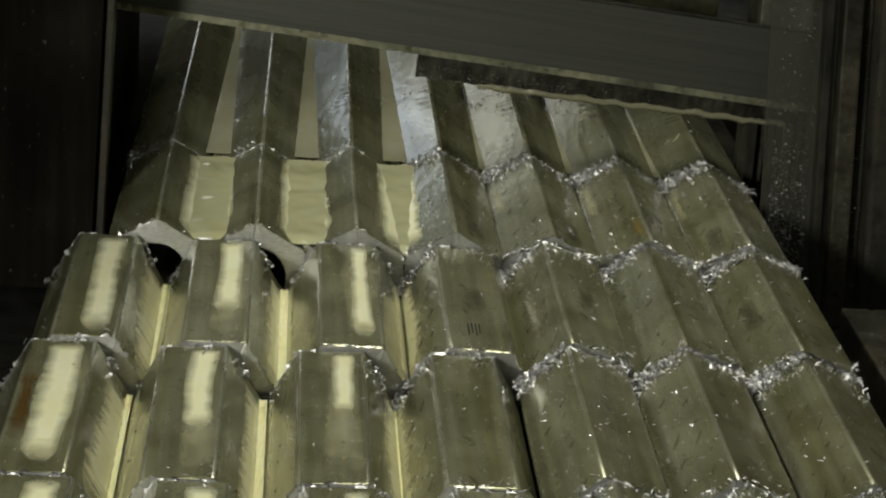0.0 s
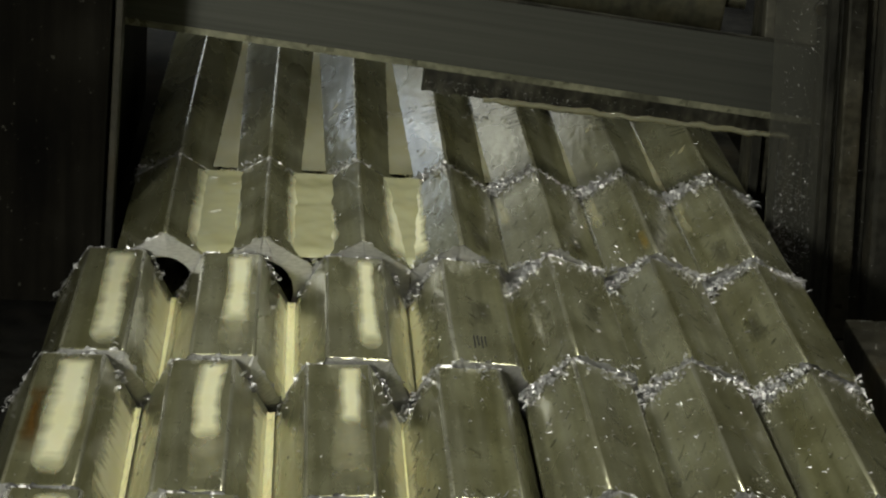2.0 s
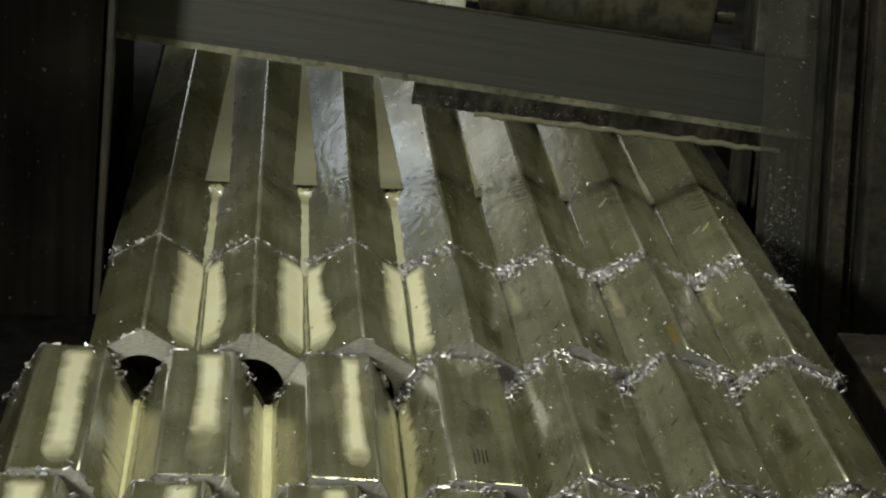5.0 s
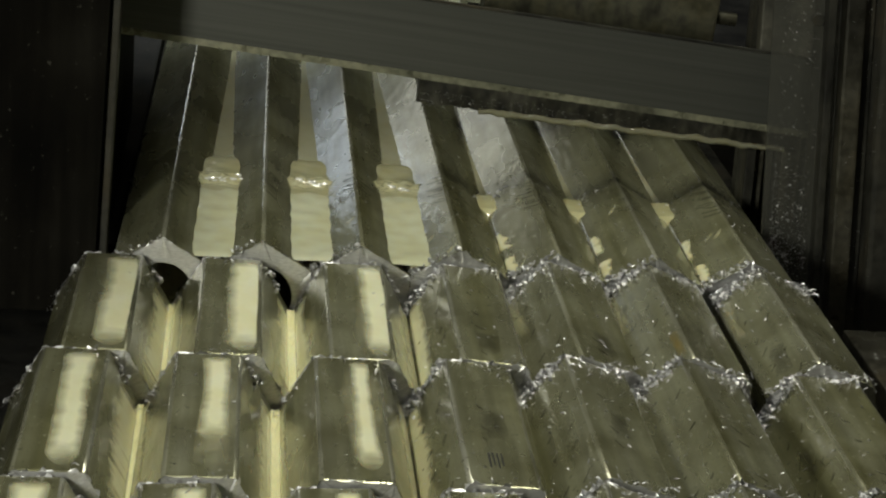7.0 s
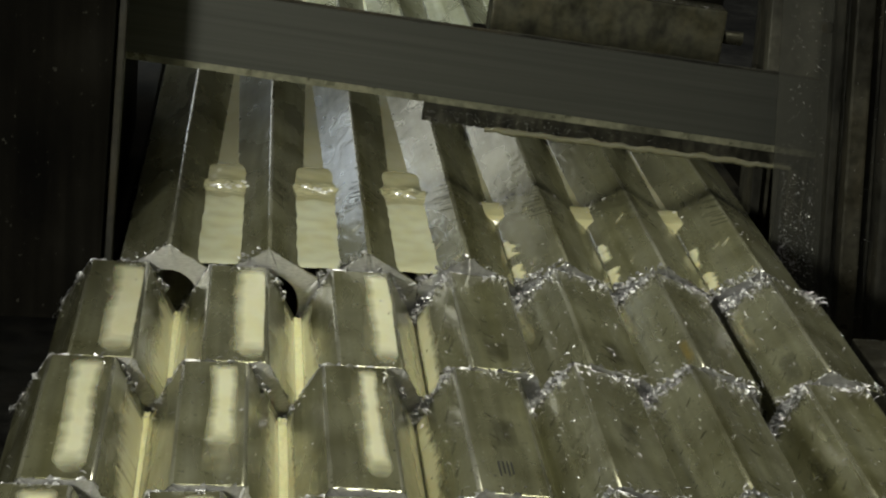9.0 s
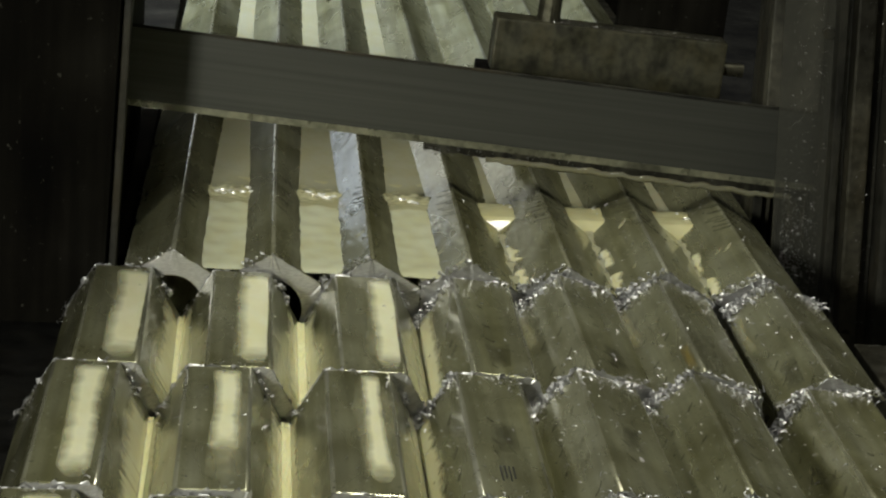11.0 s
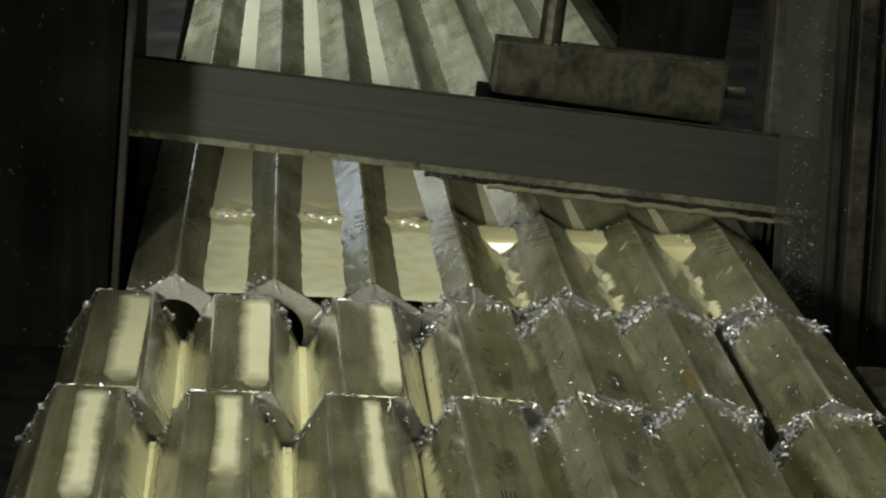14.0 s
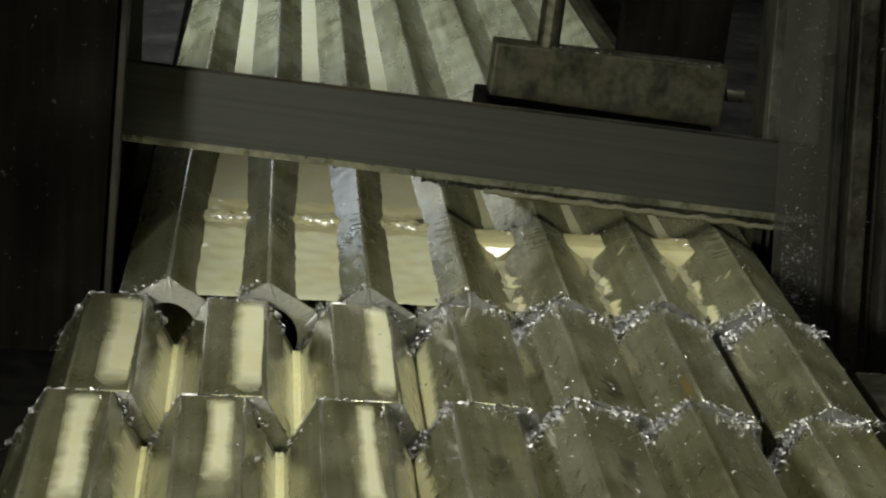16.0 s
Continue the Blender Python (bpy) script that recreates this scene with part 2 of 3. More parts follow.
def facet(angle, v, y, lift):
    """A place on the side whose normal stands at that angle; v runs from -1 to 1 clockwise along the side."""
    a = math.radians(angle)
    nx, nz = math.cos(a), math.sin(a)
    d = W / 2 + lift
    return (nx * d + nz * v * S / 2, y, nz * d - nx * v * S / 2)


def film(angle, v0, v1, y0, y1, seed, rag0=0.16, rag1=0.02, thick=0.0007, narrow=0.0):
    """A film of coolant on a side, with an uneven border."""
    bm = bmesh.new()
    steps = max(10, int((y1 - y0) / 0.0016))
    cols = 9
    rows = []
    layer = bm.verts.layers.float.new("depth")
    off = seed * 7.31
    for i in range(steps + 1):
        u = i / steps
        y = y0 + (y1 - y0) * u
        n0 = 1.2 * noise.noise((off, y * 15, 0)) + 0.4 * noise.noise((off, y * 55, 3)) + 0.25 * noise.noise((off, y * 210, 5))
        n1 = 1.2 * noise.noise((off + 9, y * 15, 0)) + 0.4 * noise.noise((off + 9, y * 55, 3))
        taper = min(1.0, (u * 9) ** 0.5 + 0.1, ((1 - u) * 16) ** 0.5 + 0.3)
        a, b = v0 + rag0 * n0 + narrow * (1 - u) * (v1 - v0), v1 + rag1 * n1
        mid = (a + b) / 2 + (b - a) * 0.15
        a, b = mid + (a - mid) * taper, mid + (b - mid) * taper
        row = []
        for j in range(cols):
            s = j / (cols - 1)
            lift = thick * (4 * s * (1 - s)) ** 0.5 * (0.6 + 0.4 * taper) - 0.00025
            v = bm.verts.new(facet(angle, a + (b - a) * s, y, lift))
            v[layer] = min(1.15, 2.4 * s, (12.0 if rag1 < 0.05 else 3.0) * (1 - s) + 0.05, u * 5 + 0.1, (1 - u) * 10 + 0.1)
            if rag1 >= 0.2:
                v[layer] = min(1.1, 1.9 * s, 1.9 * (1 - s), 2.6 * u, 2.6 * (1 - u))
            row.append(v)
        rows.append(row)
    for p, q in zip(rows, rows[1:]):
        for j in range(cols - 1):
            bm.faces.new((p[j], p[j + 1], q[j + 1], q[j])).smooth = True
    return bm


def groove_bead(y0, y1, seed, gap, near, far):
    """Coolant lying in the notch between a slice that has rolled onto its flat and its neighbour;
    gap: metres between the two, near and far: half-widths of the coolant at its two ends."""
    bm = bmesh.new()
    rows = []
    turn = Matrix.Rotation(math.radians(-30), 2)
    steps = 70
    for i in range(steps + 1):
        u = i / steps
        y = y0 + (y1 - y0) * u
        hw = (near + (far - near) * u ** 1.3) * (1 + 0.28 * noise.noise((seed, y * 60, 0)) + 0.12 * noise.noise((seed, y * 220, 4)))
        row = []
        for j in range(-6, 7):
            k = j / 6
            p = turn @ Vector((S + gap / 2 + (hw + gap / 2) * k * 1.06, hw * 1.73 * (0.62 + 0.38 * abs(k) ** 1.5) + 0.0004 * noise.noise((seed, y * 150, k * 2))))
            row.append(bm.verts.new((p.x, y, p.y)))
        rows.append(row)
    for p, q in zip(rows, rows[1:]):
        for j in range(12):
            bm.faces.new((p[j], p[j + 1], q[j + 1], q[j])).smooth = True
    return bm


def crumb(bm, at, rng, size):
    """One crumpled lump of chips."""
    m = Matrix.Translation(at) @ Matrix.Rotation(rng.uniform(0, 6), 4, (rng.random(), rng.random(), 1)) @ Matrix.Diagonal((rng.uniform(0.7, 1.6), rng.uniform(0.5, 1), rng.uniform(0.4, 0.9), 1))
    for v in bmesh.ops.create_icosphere(bm, subdivisions=1, radius=size, matrix=m)["verts"]:
        v.co += Vector((rng.uniform(-1, 1), rng.uniform(-1, 1), rng.uniform(-1, 1))) * size * 0.45


def crumbs(y1, count, right, seed):
    """Lumps of wet chips caught in the notch at the far end of a slice."""
    rng = random.Random(seed)
    bm = bmesh.new()
    for _ in range(count):
        v = 1.0 - abs(rng.gauss(0, 0.38)) if right or rng.random() < 0.45 else rng.uniform(-0.95, 0.95)
        y = y1 - abs(rng.gauss(0, 0.0055))
        crumb(bm, facet(0 if right else 120, v - 0.9 if right else -v, y, rng.uniform(0, 0.002)), rng, rng.choice((0.0004, 0.0006, 0.0009, 0.0013)))
    return bm


def droplets(y0, y1, count, seed):
    """Small drops standing on the two upper sides."""
    rng = random.Random(seed)
    bm = bmesh.new()
    for _ in range(count):
        a = rng.choice((60, 120))
        r = rng.choice((0.0003, 0.0004, 0.0006, 0.0009))
        m = Matrix.Translation(facet(a, rng.uniform(-0.95, 0.95), rng.uniform(y0, y1), 0)) @ Matrix.Rotation(math.radians(90 - a), 4, "Y") @ Matrix.Diagonal((1, rng.uniform(0.8, 1.9), 0.5, 1))
        for v in bmesh.ops.create_icosphere(bm, subdivisions=2, radius=r, matrix=m)["verts"]:
            for f in v.link_faces:
                f.smooth = True
    return bm


def comb(angle, v0, v1, y0, y1, count, seed):
    """Slanting strokes side by side, left by the blade's spray across a ridge."""
    rng = random.Random(seed)
    bm = bmesh.new()
    lay = bm.verts.layers.float.new("depth")
    for i in range(count):
        y = y0 + (y1 - y0) * (i + rng.uniform(-0.4, 0.4)) / count
        wide, long, slant = rng.choice((0.0005, 0.0008, 0.0014)), rng.uniform(0.3, 1.0), rng.uniform(-0.012, -0.004) * (1 if angle < 90 else -1)
        prev = None
        for j in range(8):
            u = j / 7
            w = wide * (4 * u * (1 - u)) ** 0.5 + 0.00005
            v = v0 + (v1 - v0) * u * long
            yy = y + slant * u * long + 0.0006 * noise.noise((i, u * 3, seed))
            row = [bm.verts.new(facet(angle, v, yy + w * q, 0.0001 + 0.0004 * (q == 0))) for q in (-1, 0, 1)]
            for q in row:
                q[lay] = 0.85
            if prev:
                for q in range(2):
                    bm.faces.new((prev[q], prev[q + 1], row[q + 1], row[q])).smooth = True
            prev = row
    return bm


def sliver(bm, at, rng, size, swept=False):
    """One bent, thin curl of swarf."""
    a = rng.gauss(-0.45, 0.45) if swept else rng.uniform(0, math.tau)
    along = Vector((math.cos(a), math.sin(a), rng.uniform(-0.5, 0.5))).normalized()
    side = along.cross(Vector((rng.uniform(-0.6, 0.6), rng.uniform(-0.6, 0.6), 1))).normalized()
    up = side.cross(along)
    length, wide, curl = size * rng.uniform(0.6, 1.6), size * rng.uniform(0.14, 0.32), size * rng.uniform(0.05, 0.4)
    at = Vector(at)
    prev = None
    for k in range(4):
        s = k / 3 - 0.5
        p = at + along * s * length + up * (curl * (1 - 4 * s * s))
        w = wide * (1 - 1.2 * s * s)
        pair = (bm.verts.new(p - side * w / 2), bm.verts.new(p + side * w / 2))
        if prev:
            bm.faces.new((prev[0], prev[1], pair[1], pair[0]))
        prev = pair


def burr(bm, y, out, rng, k0, k1):
    """A ragged bright lip along the upper outline of a sawn end."""
    idx = list(range(k0, k1))
    prev = None
    for i in idx:
        p, q = Vector(HEX[i % 24]), Vector(HEX[(i + 1) % 24])
        m = max(1, int((q - p).length / 0.0016))
        for j in range(m):
            c = p + (q - p) * (j + rng.uniform(-0.3, 0.3)) / m
            h = rng.uniform(0.0, 0.0005) + (0.0012 if rng.random() < 0.10 else 0)
            nrm = c.normalized()
            lo = bm.verts.new((c.x * 0.985, y, c.y * 0.985))
            hi = bm.verts.new((c.x + nrm.x * h, y + out * rng.uniform(-0.0004, 0.0016), c.y + nrm.y * h))
            if prev and noise.noise((c.x * 160, y * 31, c.y * 160 + k0)) > (-0.25 if c.x < 0 else 0.02):
                bm.faces.new((prev[0], lo, hi, prev[1]))
            prev = (lo, hi)


def swarf(y0, y1, loose, heaps, seed, sawn_back=True):
    """Chips lying on the two upper sides; heaps: how many gather behind and before the sawn ends."""
    rng = random.Random(seed)
    bm = bmesh.new()
    burr(bm, y0 - 0.0001, -1, rng, 16, 32)
    if sawn_back:
        burr(bm, y1 + 0.0001, 1, rng, 16, 32)
    for _ in range(loose):
        angle = rng.choice((60, 120, 120))
        sliver(bm, facet(angle, rng.uniform(-0.95, 0.95), rng.uniform(y0, y1), 0.0003), rng, rng.choice((0.0007, 0.0010, 0.0014, 0.0022)), rng.random() < 0.7)
    for _ in range(heaps):
        v = 1 - abs(rng.gauss(0, 0.75))
        angle, v = (120, -max(-0.9, v)) if rng.random() < 0.72 else (60, max(-0.9, v))
        y = y1 - abs(rng.gauss(0, 0.011)) * (0.5 + 0.5 * abs(v)) if rng.random() < 0.8 else y0 + abs(rng.gauss(0, 0.003))
        sliver(bm, facet(angle, v, y, rng.uniform(0, 0.0026) * abs(v)), rng, rng.choice((0.0009, 0.0013, 0.0018, 0.0025, 0.0032)))
    return bm


# ---- the setting ----
tagged(new("floor", mesh_of("floor", box(-3, 3, -3, 3, -0.95, -0.90), WALL)), "grey oily workshop floor", "floor", kind="structure")
for nm, b in (("wall_north", (-3, 3, 3, 3.1)), ("wall_south", (-3, 3, -3.1, -3)), ("wall_east", (3, 3.1, -3, 3)), ("wall_west", (-3.1, -3, -3, 3))):
    tagged(new(nm, mesh_of(nm, box(*b, -0.95, 2.5), WALL)), "dim grey workshop wall", "wall", kind="structure")
tagged(new("ceiling", mesh_of("ceiling", box(-3, 3, -3, 3, 2.5, 2.6), WALL)), "dim workshop ceiling", "ceiling", kind="structure")

Z0 = -S                     # height of the bars' axes; their upper corners lie at z = 0


def saw_bed():
    bed = tagged(new("saw_bed"), "dark oily steel bed under the cut bars", "machine bed")
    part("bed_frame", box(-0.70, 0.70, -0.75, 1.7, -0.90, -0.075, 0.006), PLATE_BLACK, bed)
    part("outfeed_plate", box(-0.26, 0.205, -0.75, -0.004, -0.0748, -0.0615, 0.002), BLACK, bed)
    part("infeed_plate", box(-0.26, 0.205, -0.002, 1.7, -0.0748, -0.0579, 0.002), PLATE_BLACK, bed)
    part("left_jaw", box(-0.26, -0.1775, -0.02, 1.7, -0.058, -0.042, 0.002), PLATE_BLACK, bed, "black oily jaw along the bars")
    part("right_jaw", box(0.1775, 0.2045, 0.065, 1.7, -0.058, -0.042, 0.002), DARK, bed, "black oily jaw along the bars")
    return bed


def left_column():
    col = tagged(new("left_column"), "tall oil-stained steel column plate, darkened for shade", "machine column")
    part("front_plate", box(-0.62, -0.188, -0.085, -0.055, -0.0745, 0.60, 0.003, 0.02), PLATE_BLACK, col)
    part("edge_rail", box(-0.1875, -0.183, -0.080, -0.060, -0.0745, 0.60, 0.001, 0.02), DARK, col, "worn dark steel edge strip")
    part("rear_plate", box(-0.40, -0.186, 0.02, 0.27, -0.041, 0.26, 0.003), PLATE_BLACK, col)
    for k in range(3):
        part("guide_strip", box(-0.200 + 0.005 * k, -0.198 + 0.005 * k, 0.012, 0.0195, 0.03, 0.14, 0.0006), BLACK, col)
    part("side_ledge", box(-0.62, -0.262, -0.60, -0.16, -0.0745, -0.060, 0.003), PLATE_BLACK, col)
    return col


def right_column():
    col = tagged(new("right_column"), "dark steel column with vertical guide rails", "machine column")
    guard = part("clear_guard", box(0.1765, 0.2045, -0.046, -0.043, -0.0575, 0.60, 0.0006, -0.030), SMOKY, col, "scratched smoky clear plastic guard")
    part("bolt", rod((0.1935, -0.047, 0.108), (0.1935, -0.0405, 0.108), 0.0032, 10), DARK, guard)
    part("backing_plate", box(0.1745, 0.2045, 0.004, 0.016, 0.035, 0.60, 0.001, -0.012), BEIGE, col, "dull beige backing plate")
    part("rail", box(0.205, 0.2095, -0.055, -0.02, -0.0745, 0.60, 0.0012, -0.030), DARK, col)
    part("rail", box(0.210, 0.213, -0.050, -0.02, -0.0745, 0.60, 0.0008, -0.030), PLATE, col)
    part("rail", box(0.2135, 0.224, -0.060, -0.02, -0.0745, 0.60, 0.0015, -0.030), RAIL, col, "rust-brown guide rail")
    part("rail", box(0.2245, 0.231, -0.052, -0.02, -0.0745, 0.60, 0.0015, -0.030), DARK, col)
    part("side_plate", box(0.2315, 0.62, -0.068, -0.02, -0.0745, 0.60, 0.003, -0.030), DARK, col)
    part("rear_plate", box(0.176, 0.24, 0.0455, 0.06, -0.041, 0.60, 0.003), DARK, col)
    for k, (w, m) in enumerate(((0.0055, DARK), (0.0045, RAIL), (0.0040, DARK), (0.0060, RAIL), (0.0050, RAIL), (0.0060, DARK))):
        part("rear_strip", box(0.1755 + 0.0068 * k, 0.1755 + 0.0068 * k + w, 0.02 + 0.006 * (k % 3), 0.045, -0.0575, 0.60, 0.0008), m, col)
    part("side_ledge", box(0.213, 0.62, -0.60, -0.096, -0.0745, -0.050, 0.002), RAIL, col, "grimy brown ledge dusted with chips")
    return col


# Added out of view: the front beam only shades the left bar.
def shade_arm():
    arm = tagged(new("shade_bridge"), "unseen steel bridge added to shade the left bar", "machine bridge")
    part("beam", box(-0.62, -0.086, -0.160, 0.118, 0.30, 0.48, 0.004), DARK, arm)
    part("rear_beam", box(-0.62, 0.62, 0.12, 0.22, 0.30, 0.48, 0.004), DARK, arm)
    return arm


saw_bed(), left_column(), right_column(), shade_arm()

# chips that cling to the column and lie on the ledge
bm = bmesh.new()
rng = random.Random(11)
for _ in range(900):
    z = rng.gauss(-0.016, 0.020)
    if -0.055 < z < 0.05:
        sliver(bm, (0.1815 + 0.020 * rng.random() ** 2.2 - 0.030 * (z + 0.0575) / 0.6575, -0.0455, z), rng, rng.choice((0.0006, 0.0009, 0.0013, 0.0018)))
for _ in range(420):
    z = rng.uniform(-0.045, 0.15)
    sliver(bm, (0.1815 + 0.021 * rng.random() - 0.030 * (z + 0.0575) / 0.6575, -0.0464, z), rng, rng.choice((0.0004, 0.0007, 0.0010, 0.0016)))
for _ in range(260):
    sliver(bm, (0.205 + 0.03 * rng.random(), rng.uniform(-0.0685, -0.062), rng.uniform(-0.05, 0.14)), rng, rng.choice((0.0005, 0.0008, 0.0011)))
for _ in range(200):
    sliver(bm, (0.214 + abs(rng.gauss(0, 0.02)), rng.uniform(-0.26, -0.098), -0.0495), rng, rng.choice((0.0007, 0.001, 0.0015)))
for _ in range(120):
    sliver(bm, (-0.262 - abs(rng.gauss(0, 0.02)), rng.uniform(-0.36, -0.22), -0.0595), rng, rng.choice((0.0008, 0.0012, 0.0018)))
tagged(new("swarf_dust", mesh_of("swarf_dust", bm, CHIP)), "bright chips clinging to the column and ledge", "swarf", kind="stuff")


# ---- hold-down clamp behind the blade ----
def clamp():
    c = tagged(new("hold_down_clamp"), "rust-stained steel clamp block on a round rod", "clamp")
    bm = box(0, 0.1445, 0, 0.024, -0.0290, 0.0035)
    for v in bm.verts:
        if v.co.z < 0:
            v.co.z -= 0.0045 * v.co.x / 0.1445
    bmesh.ops.bevel(bm, geom=bm.edges[:], offset=0.0015, segments=2, affect="EDGES", profile=0.7)
    part("clamp_block", bm, DIRTY, c)
    part("rod", rod((0.033, 0.012, -0.002), (0.033, 0.012, 0.33), 0.0072), ROD, c, "greasy bright steel rod")
    part("arm", box(0.078, 0.146, 0.0245, 0.036, -0.026, 0.33, 0.002), PLATE_BLACK, c, "dark steel arm")
    part("pin", rod((0.140, 0.010, -0.014), (0.158, 0.010, -0.014), 0.0042), ROD, c)
    # black block filling in the shade beneath the clamp
    part("pad", box(-0.004, 0.140, 0.003, 0.060, -0.052, -0.0345, 0.001), BLACK, c)
    bm = bmesh.new()
    rng = random.Random(5)
    for _ in range(320):
        sliver(bm, (rng.uniform(0.035, 0.143), 0.0005 + abs(rng.gauss(0, 0.006)) % 0.022, 0.0041), rng, rng.choice((0.0007, 0.0011, 0.0016)))
    part("swarf", bm, CHIP, c)["kind"] = "stuff"
    return c


hold_down = clamp()


# ---- the saw blade ----
def saw_blade():
    """Its origin lies on the lower edge, over the middle bar."""
    b = tagged(new("band_saw"), "broad grey steel band saw blade wet with coolant", "band saw")
    part("blade", box(-0.33, 0.30, -0.0007, 0.0007, 0.0045, 0.0445, 0.0002), STEEL_BLADE, b)
    part("back_edge", box(-0.33, 0.30, -0.0008, 0.0008, 0.0446, 0.0462, 0.0002), DARK, b, "dark strip along the back edge")
    bm = bmesh.new()
    rng = random.Random(2)
    prev = None
    n = 420
    for i in range(n + 1):
        x = -0.33 + 0.63 * i / n
        z = 0.0009 + rng.uniform(-0.00015, 0.00015)
        row = [bm.verts.new((x, y, h)) for y, h in ((-0.0011, z), (-0.0011, 0.0046), (0.0011, 0.0046), (0.0011, z))]
        if prev:
            for j in range(4):
                bm.faces.new((prev[j], prev[(j + 1) % 4], row[(j + 1) % 4], row[j]))
        prev = row
    part("tooth_band", bm, BLADE_WET, b, "pale wet row of teeth blurred by speed")
    return b


BLADE_WET = grimy_steel("wet_tooth_band", (0.21, 0.21, 0.15), (0.28, 0.27, 0.19), 0.35, 0.3)
blade = saw_blade()


def guard_bar():
    """A bar behind the blade whose lower edge carries swarf and coolant; its origin is the left lower corner."""
    g = tagged(new("guard_bar"), "dark wet steel bar clotted with swarf and coolant", "guard bar")
    bm = bmesh.new()
    rng = random.Random(3)
    prev = None
    n = 90
    for i in range(n + 1):
        x = 0.212 * i / n
        z = 0.0016 * noise.noise((x * 130, 1, 0)) + 0.0008 * noise.noise((x * 420, 4, 0))
        row = [bm.verts.new((x, y, h)) for y, h in ((0.004, z + 0.0015), (0.004, 0.028), (0.014, 0.028), (0.014, z))]
        if prev:
            for j in range(4):
                bm.faces.new((prev[j], prev[(j + 1) % 4], row[(j + 1) % 4], row[j]))
        else:
            bm.faces.new(row)
        prev = row
    bm.faces.new(prev)
    part("bar", bm, CLOT, g)
    bm = bmesh.new()
    for _ in range(260):
        x = abs(rng.gauss(0, 0.07))
        if x < 0.193:
            sliver(bm, (x, 0.0035, rng.uniform(0, 0.009)), rng, rng.choice((0.0008, 0.0012, 0.0018)))
    part("swarf", bm, CHIP, g)["kind"] = "stuff"
    bm = bmesh.new()
    prev = None
    for i in range(91):
        x = 0.035 + 0.176 * i / 90
        z = 0.0014 * noise.noise((x * 110, 2, 0)) + 0.0007 * noise.noise((x * 380, 5, 0))
        row = [bm.verts.new((x, y, h)) for y, h in ((0.0030, z - 0.0006), (0.0018, z + 0.0012), (0.0030, z + 0.0030 + 0.0012 * noise.noise((x * 90, 8, 0))), (0.0048, z + 0.001))]
        if prev:
            for j in range(4):
                bm.faces.new((prev[j], prev[(j + 1) % 4], row[(j + 1) % 4], row[j])).smooth = True
        prev = row
    part("coolant_bead", bm, MILK_DULL, g, "milky coolant running along the edge")
    return g


# near-white, half-metallic: the glints on the splash drops put into their colour
GLINT, _, _b = principled("coolant_glint", (0.92, 0.92, 0.86), 0.06)
_b.inputs["Metallic"].default_value = 0.5
MILK_SIDE = milk("coolant_side", (0.50, 0.48, 0.29))
MILK_DULL = milk("coolant_dull", (0.22, 0.215, 0.155))
guard = guard_bar()


# ---- bars and slices ----
bars = []
FAN = (-0.5, -0.35, -0.2, 0, 0, 0, 0)   # degrees by which the bars run together at the back
for c in range(7):
    bar = new("aluminium_bar", mesh_of("aluminium_bar", hex_tube(0, 1.6, 24, 50 + c), ALU, SAWN, RIDGE))
    bar.location = ((c - 3) * W, 0, Z0)
    tagged(bar, "long wet hexagonal aluminium bar with a round bore", "metal bar", "bars under the saw")
    bars.append(bar)
    if c > 1:
        rng = random.Random(300 + c)
        for _ in range(3):   # short slanting smears that the blade's spray has left
            y, v = rng.uniform(0.004, 0.15), rng.uniform(-0.8, 0.5)
            bm = bmesh.new()
            lay = bm.verts.layers.float.new("depth")
            prev, slant = None, rng.uniform(0.002, 0.018)
            long, wide = rng.uniform(0.15, 0.45), rng.choice((0.0008, 0.0014, 0.0024))
            for i in range(9):
                u = i / 8
                y_at = y + slant * u * long + 0.004 * u * u
                w = wide * (4 * u * (1 - u)) ** 0.5 + 0.00005
                row = [bm.verts.new(facet(120, v + long * u, y_at - w, 0.0001)), bm.verts.new(facet(120, v + long * u, y_at, 0.0005)), bm.verts.new(facet(120, v + long * u, y_at + w, 0.0001))]
                for q in row:
                    q[lay] = 0.8
                if prev:
                    for j in range(2):
                        bm.faces.new((prev[j], prev[j + 1], row[j + 1], row[j])).smooth = True
                prev = row
            part("smear", bm, MILK_THIN, bar, "thin slanting smear of coolant")
    part("stroke", comb(60, -0.99, -0.15, 0.104, 0.152, 10, 600 + c), SMUDGE, bar, "dark slanting strokes of spray")["kind"] = "stuff"
    if c > 1:
        part("stroke", comb(120, 0.99, 0.2, 0.098, 0.152, 9, 640 + c), SMUDGE, bar, "dark slanting strokes of spray")["kind"] = "stuff"
    part("wet_swarf", crumbs(0.0065, (26, 30, 34, 50, 60, 60, 60)[c], False, 740 + c), CHIP, bar, "wet chips along the sawn end")["kind"] = "stuff"
    part("dew", droplets(0.0, 0.25, (20, 20, 30, 50, 60, 60, 60)[c], 680 + c), DROP, bar, "small glinting drops")["kind"] = "stuff"
    part("swarf", swarf(0.0, 0.16, (8, 9, 14, 30, 40, 40, 46)[c], (16, 16, 24, 50, 60, 60, 66)[c], 70 + c, False), CHIP, bar)["kind"] = "stuff"


ROLL = ((30, 30, 30, 26, 14, 9, 8), (30, 31, 29, 27, 14, 10, 8), (31, 33, 32, 30, 12, 7, 5), (30, 30, 31, 29, 9, 5, 4))
